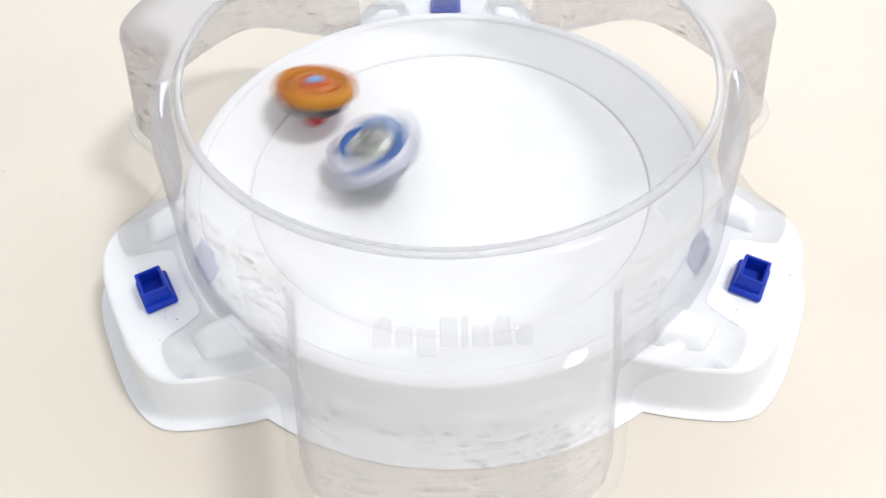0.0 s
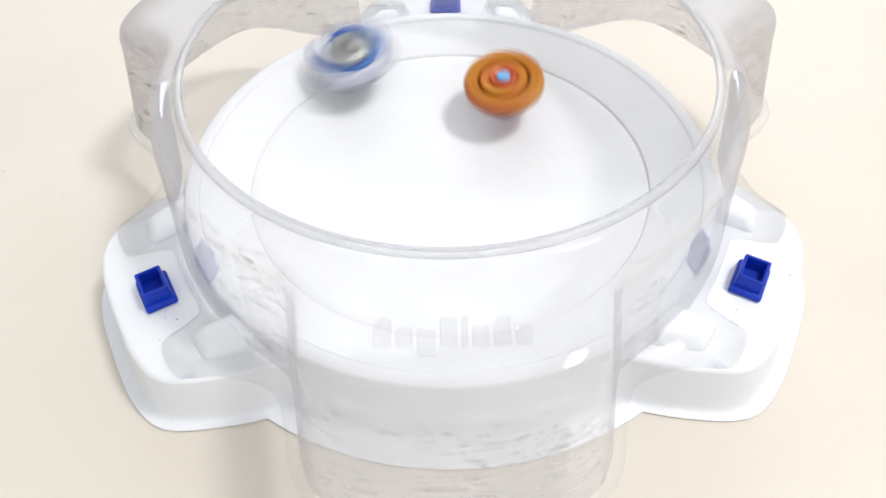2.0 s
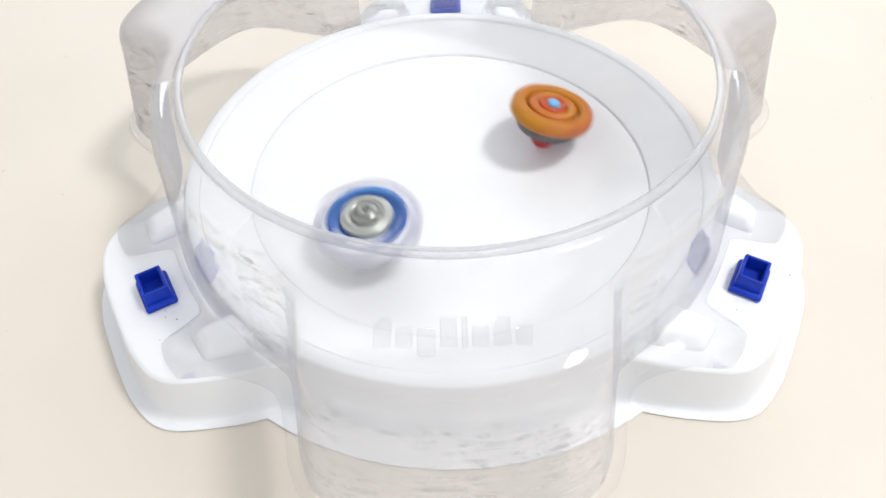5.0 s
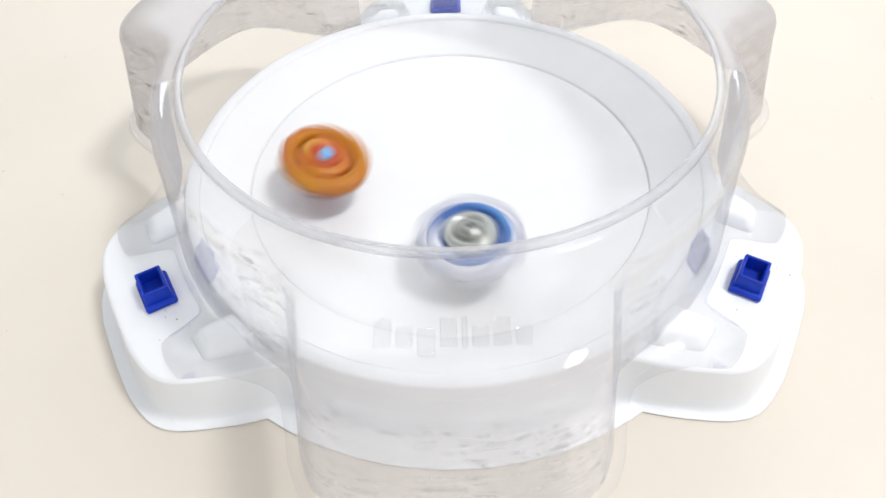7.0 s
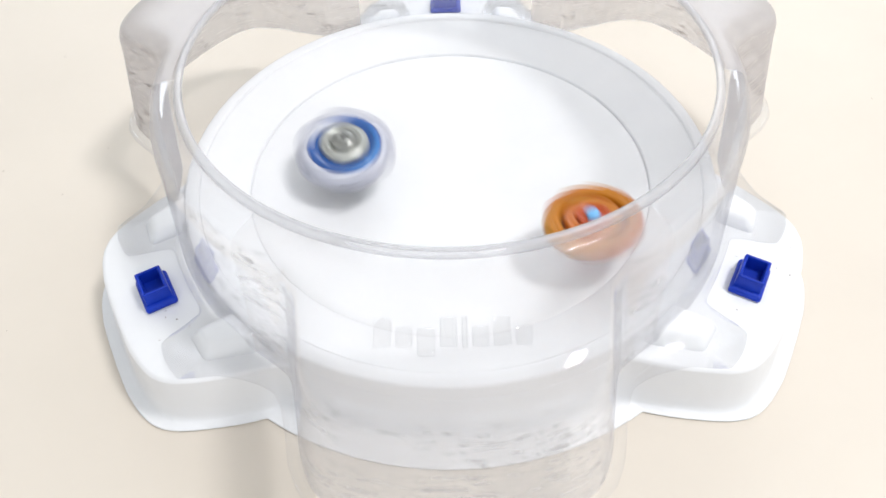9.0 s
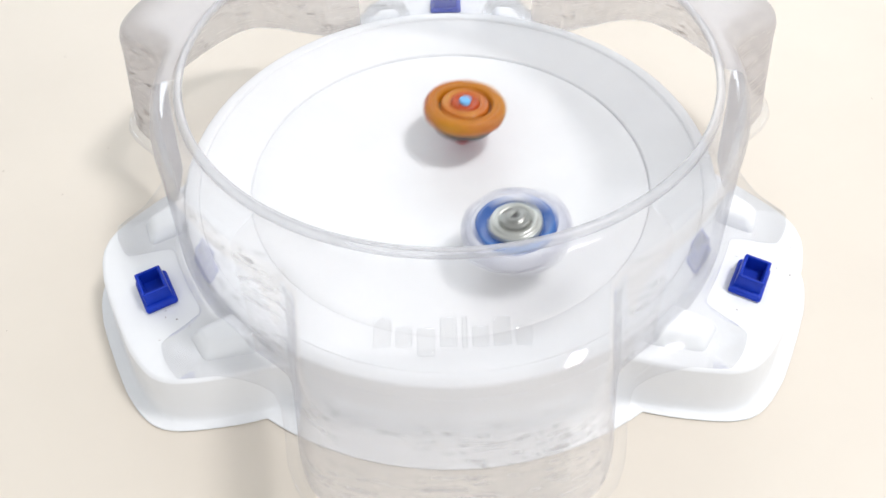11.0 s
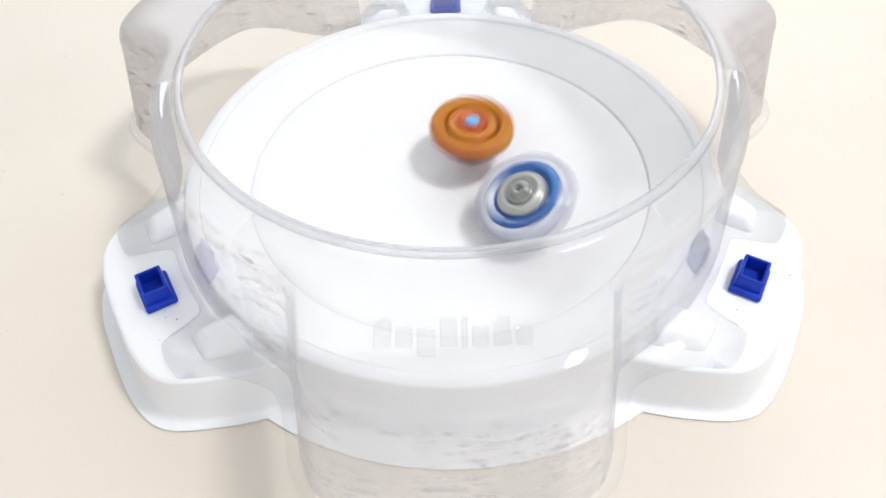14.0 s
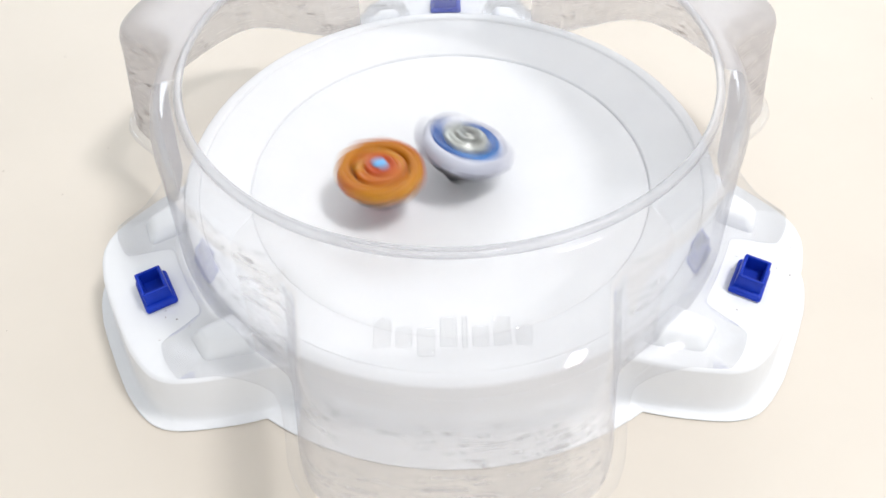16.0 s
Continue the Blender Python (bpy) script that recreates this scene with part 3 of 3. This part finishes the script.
def motions():
    walk(ORANGE_TOP, spun([
    # ORANGE
    (0.0, -76.1, 44.1, 7, 12), (0.1, -95.7, 27.2, 7, 10), (0.2, -88.0, -5.2, 8, 7), (0.3, -65.4, -30.8, 8, 5),
    (0.4, -34.8, -39.8, 9, 2), (0.5, -4.4, -21.1, 9, 0), (0.6, 13.6, 10.5, 7, 0), (0.7, 21.5, 53.7, 5, 0),
    (0.8, 9.7, 89.7, 4, 0), (0.9, -14.8, 100.7, 2, 0), (1.0, -41.0, 106.0, 0, 0), (1.1, -9.9, 93.6, 0, -4),
    (1.2, 70.2, 35.8, 0, -8), (1.3, 111.8, -16.5, 0, -12), (1.4, 75.4, -48.8, 0, -16), (1.5, 35.3, -59.3, 0, -20),
    (1.6, 20.3, -38.0, -1, -18), (1.7, 9.0, -7.9, -2, -15), (1.8, 8.0, 19.4, -3, -13), (1.9, 20.2, 37.9, -4, -10),
    (2.0, 33.9, 57.7, -5, -8), (2.1, 33.2, 70.6, -9, -8), (2.2, 111.5, 19.2, -13, -8), (2.3, 74.3, -21.7, -17, -8),
    (2.4, 11.0, -36.9, -21, -8), (2.5, -44.2, -44.5, -25, -8), (2.6, -68.3, -41.4, -25, -8), (2.7, -62.8, -28.7, -25, -9),
    (2.8, -86.7, -24.1, -24, -9), (2.9, -74.8, -26.7, -24, -10), (3.0, -42.0, -33.9, -24, -10), (3.1, -2.8, -59.9, -21, -3),
    (3.2, -21.1, -91.5, -18, 4), (3.3, -35.4, -99.1, -14, 11), (3.4, -43.1, -91.4, -11, 18), (3.5, -40.2, -83.4, -8, 25),
    (3.6, -46.1, -65.8, -3, 22), (3.7, -63.8, -46.8, 3, 19), (3.8, -73.1, -24.6, 8, 15), (3.9, -76.2, -9.6, 14, 12),
    (4.0, -73.0, 13.3, 19, 9), (4.1, -61.0, 15.9, 18, 9), (4.2, -48.1, 26.4, 17, 9), (4.6, 4.7, 59.9, 14, 8),
    (5.0, 51.6, 28.1, 11, 7), (5.4, 55.5, -19.8, 8, 6), (5.8, 26.2, -53.7, 5, 5), (6.1, -14.4, -59.6, 3, 4),
    (6.3, -35.4, -58.4, 2, 3), (6.4, -54.2, -61.3, 1, 3), (6.5, -61.4, -60.4, 0, 3), (6.6, -53.6, -59.0, 3, 2),
    (6.7, -61.9, -43.2, 6, 1), (6.8, -91.0, -31.0, 10, 0), (6.9, -84.4, -22.3, 13, -1), (7.0, -69.3, -5.3, 16, -2),
    (7.1, -53.4, 12.7, 13, -3), (7.2, -39.9, 33.6, 11, -4), (7.3, -30.8, 60.6, 8, -6), (7.4, -21.9, 85.9, 6, -7),
    (7.5, -14.9, 89.5, 3, -8), (7.6, -5.3, 79.4, 1, -7), (7.7, 8.4, 63.0, -1, -7), (7.8, 30.0, 45.3, -3, -6),
    (7.9, 53.3, 32.8, -5, -6), (8.0, 68.2, 26.8, -7, -5), (8.1, 67.7, 16.9, -6, -3), (8.2, 59.2, 5.5, -5, -2),
    (8.3, 44.1, -16.7, -5, -0), (8.4, 31.8, -39.5, -4, 1), (8.5, 28.3, -59.4, -3, 3), (8.6, 31.6, -66.4, -4, 3),
    (8.7, 29.5, -59.9, -4, 4), (8.8, 45.8, -71.4, -5, 4), (8.9, 63.0, -75.9, -5, 5), (9.0, 67.2, -57.3, -6, 5),
    (9.1, 53.5, -36.1, -6, 5), (9.2, 26.2, -22.1, -5, 5), (9.5, -34.9, -7.2, -4, 5), (9.8, -66.3, 17.2, -2, 4),
    (10.2, -58.0, 53.8, -0, 4), (10.6, -14.8, 71.3, 2, 4), (10.9, 9.7, 45.9, 3, 3), (11.1, 2.5, 26.9, 4, 3),
    (11.3, -3.0, 16.5, 5, 3), (11.4, -0.7, 18.4, 6, 3), (11.5, -13.6, 29.2, 6, 3), (11.6, -37.5, 37.8, 5, 1),
    (11.7, -61.1, 30.7, 5, -1), (11.8, -69.8, 12.9, 4, -2), (11.9, -54.9, -9.7, 4, -4), (12.0, -34.3, -20.3, 3, -6),
    (12.1, -24.5, -42.1, 3, -5), (12.2, -20.8, -58.6, 3, -4), (12.3, -1.6, -70.1, 4, -2), (12.4, 19.6, -67.3, 4, -1),
    (12.5, 34.3, -49.8, 4, 0), (12.6, 37.0, -24.5, 4, 0), (12.7, 32.5, -1.8, 3, 0), (12.8, 23.4, 19.9, 3, 0),
    (12.9, 11.2, 43.8, 2, 0), (13.0, -6.5, 59.1, 2, 0), (13.1, -29.3, 56.4, 3, 0), (13.2, -42.7, 36.1, 4, 0),
    (13.3, -43.2, 11.5, 4, 0), (13.4, -44.7, 11.4, 5, 0), (13.5, -54.1, 23.1, 6, 0), (13.6, -56.2, 24.3, 5, -0),
    (13.7, -45.9, 17.0, 5, -1), (13.8, -26.6, 15.0, 4, -1), (13.9, -4.8, 11.9, 4, -2), (14.0, 11.5, 22.4, 3, -2),
    (14.1, 10.8, 43.1, 3, -2), (14.2, 2.3, 54.1, 3, -2), (14.3, -6.5, 49.1, 3, -3), (14.4, -11.6, 37.0, 3, -3),
    (14.5, -17.6, 35.6, 3, -3), (14.6, -16.0, 22.1, -0, -4), (14.7, 3.6, 17.4, -3, -6), (14.8, 19.7, 24.3, -7, -7),
    (14.9, 38.2, 26.7, -10, -9), (15.0, 52.3, 28.4, -13, -10), (15.1, 60.2, 19.1, -12, -7), (15.2, 58.2, 12.6, -11, -4),
    (15.3, 48.5, -3.9, -11, -1), (15.4, 38.7, -18.4, -10, 2), (15.5, 28.7, -26.3, -9, 5), (15.6, 17.5, -34.5, -7, 5),
    (15.7, 1.0, -42.0, -5, 4), (15.8, -13.2, -33.3, -2, 4), (15.9, -23.2, -26.7, -0, 3), (16.0, -35.8, -12.4, 2, 3),
    # END
    ], 81))
    walk(PALE_TOP, spun([
    # PALE
    (0.0, -34.0, 6.0, -14, 0), (0.1, -14.4, 43.9, -12, -1), (0.2, 20.7, 79.6, -10, -2), (0.3, 63.2, 77.0, -9, -3),
    (0.4, 97.9, 54.6, -7, -4), (0.5, 110.0, 20.5, -5, -5), (0.6, 93.2, -18.0, -7, -5), (0.7, 43.1, -46.6, -9, -5),
    (0.8, -14.7, -44.2, -10, -5), (0.9, -62.1, -14.4, -12, -5), (1.0, -80.3, 37.1, -14, -5), (1.1, -73.5, 12.9, -11, -8),
    (1.2, -63.8, -55.4, -8, -12), (1.3, -35.3, -90.0, -6, -15), (1.4, -7.1, -97.8, -3, -19), (1.5, 7.7, -87.4, 0, -22),
    (1.6, -4.3, -81.0, -1, -19), (1.7, -23.2, -46.2, -2, -16), (1.8, -47.4, -6.2, -4, -14), (1.9, -66.2, 33.9, -5, -11),
    (2.0, -53.4, 79.8, -6, -8), (2.1, -15.3, 88.9, -4, -9), (2.2, -52.7, 94.5, -3, -10), (2.3, -66.3, 71.4, -1, -10),
    (2.4, -59.9, 38.3, 0, -11), (2.5, -45.8, 10.6, 2, -12), (2.6, -31.7, -14.1, 4, -12), (2.7, -15.8, -26.0, 7, -11),
    (2.8, 28.1, -31.5, 9, -11), (2.9, 53.6, -30.2, 12, -10), (3.0, 56.7, -36.2, 14, -10), (3.1, 41.6, -48.6, 12, -8),
    (3.2, 46.0, -49.3, 10, -7), (3.3, 38.4, -46.2, 7, -5), (3.4, 24.9, -49.1, 5, -4), (3.5, 9.2, -51.5, 3, -2),
    (3.6, 2.8, -58.2, 1, -2), (3.7, -2.4, -53.4, -0, -2), (3.8, 0.8, -39.0, -2, -2), (3.9, 14.9, -31.4, -3, -2),
    (4.0, 33.4, -23.4, -5, -2), (4.1, 46.3, -36.4, -5, -2), (4.2, 39.3, -51.6, -4, -2), (4.6, 2.0, -72.0, -3, -2),
    (5.0, -38.1, -47.6, -2, -2), (5.4, -53.0, -2.5, -1, -2), (5.8, -44.6, 36.5, 1, -2), (6.1, -21.0, 48.5, 2, -2),
    (6.3, 2.1, 32.6, 2, -2), (6.4, 16.6, 7.4, 3, -2), (6.5, 21.0, -14.8, 3, -2), (6.6, 12.4, -41.4, 2, -2),
    (6.7, 10.4, -52.8, 1, -1), (6.8, 22.3, -53.9, 0, -1), (6.9, 21.4, -60.4, -1, -0), (7.0, 9.4, -59.8, -2, 0),
    (7.1, 0.5, -48.2, -3, 0), (7.2, 2.8, -25.2, -5, 0), (7.3, 15.3, -5.4, -6, 0), (7.4, 31.3, 0.1, -8, 0),
    (7.5, 49.2, 7.9, -9, 0), (7.6, 60.6, -5.8, -8, -1), (7.7, 51.6, -24.2, -8, -1), (7.8, 28.9, -30.8, -7, -2),
    (7.9, 9.3, -22.2, -7, -2), (8.0, -6.5, -4.6, -6, -3), (8.1, -15.8, 12.5, -5, -3), (8.2, -18.0, 34.9, -3, -3),
    (8.3, -5.2, 48.8, -2, -2), (8.4, 11.4, 46.3, -0, -2), (8.5, 21.4, 30.8, 1, -2), (8.6, 17.3, 6.3, 1, -3),
    (8.7, 9.3, -11.3, 2, -4), (8.8, -20.3, -10.1, 2, -6), (8.9, -42.0, -5.3, 3, -7), (9.0, -55.1, 7.4, 3, -8),
    (9.1, -60.8, 18.6, 3, -7), (9.2, -46.0, 28.7, 2, -7), (9.5, -1.6, 53.8, 1, -5), (9.8, 38.6, 28.7, -1, -4),
    (10.2, 51.9, -22.6, -2, -2), (10.6, 31.6, -57.0, -4, 0), (10.9, 28.0, -60.6, -5, 2), (11.1, 37.7, -49.5, -6, 3),
    (11.3, 43.7, -37.7, -7, 4), (11.4, 44.9, -28.1, -8, 4), (11.5, 53.5, -16.2, -8, 5), (11.6, 62.7, -14.6, -10, 2),
    (11.7, 61.1, -16.0, -11, -0), (11.8, 51.0, -14.0, -13, -3), (11.9, 37.9, -5.2, -14, -5), (12.0, 29.2, 1.3, -16, -8),
    (12.1, 26.5, 16.2, -13, -8), (12.2, 22.8, 28.3, -9, -8), (12.3, 11.6, 34.0, -6, -8), (12.4, 1.5, 31.1, -1, -6),
    (12.5, -9.8, 33.7, 4, -3), (12.6, -17.8, 27.9, 5, -3), (12.7, -24.3, 20.5, 6, -2), (12.8, -29.5, 9.8, 8, -2),
    (12.9, -31.0, -2.6, 9, -1), (13.0, -30.9, -10.8, 10, -1), (13.1, -28.4, -26.4, 9, 2), (13.2, -24.4, -37.9, 9, 5),
    (13.3, -17.5, -46.1, 8, 8), (13.4, 3.7, -59.1, 4, 13), (13.5, 18.7, -74.0, 0, 18), (13.6, 27.8, -71.1, -6, 15),
    (13.7, 41.3, -65.6, -11, 12), (13.8, 43.7, -55.8, -16, 6), (13.9, 45.7, -43.0, -20, -1), (14.0, 45.4, -29.0, -24, -8),
    (14.1, 39.7, -23.5, -21, -12), (14.2, 29.3, -16.9, -18, -16), (14.3, 12.0, -12.5, -12, -19), (14.4, -4.6, -14.5, -4, -20),
    (14.5, -23.1, -20.2, 4, -22), (14.6, -32.8, -23.7, 10, -15), (14.7, -42.2, -36.8, 16, -8), (14.8, -42.8, -47.8, 12, 7),
    (14.9, -34.4, -56.6, 5, 18), (15.0, -25.5, -51.3, -6, 25), (15.1, -15.3, -52.3, -12, 20), (15.2, -4.7, -31.9, -18, 14),
    (15.3, 4.0, -7.7, -24, 5), (15.4, 6.1, 26.6, -26, 0), (15.5, 7.9, 43.6, -27, -5), (15.6, 0.2, 52.7, -14, -14),
    (15.7, -5.9, 49.7, -1, -16), (15.8, -11.5, 49.5, 14, -12), (15.9, -11.5, 26.2, 18, 0), (16.0, 1.9, 6.2, 16, 10),
    # END
    ], 77))


motions()
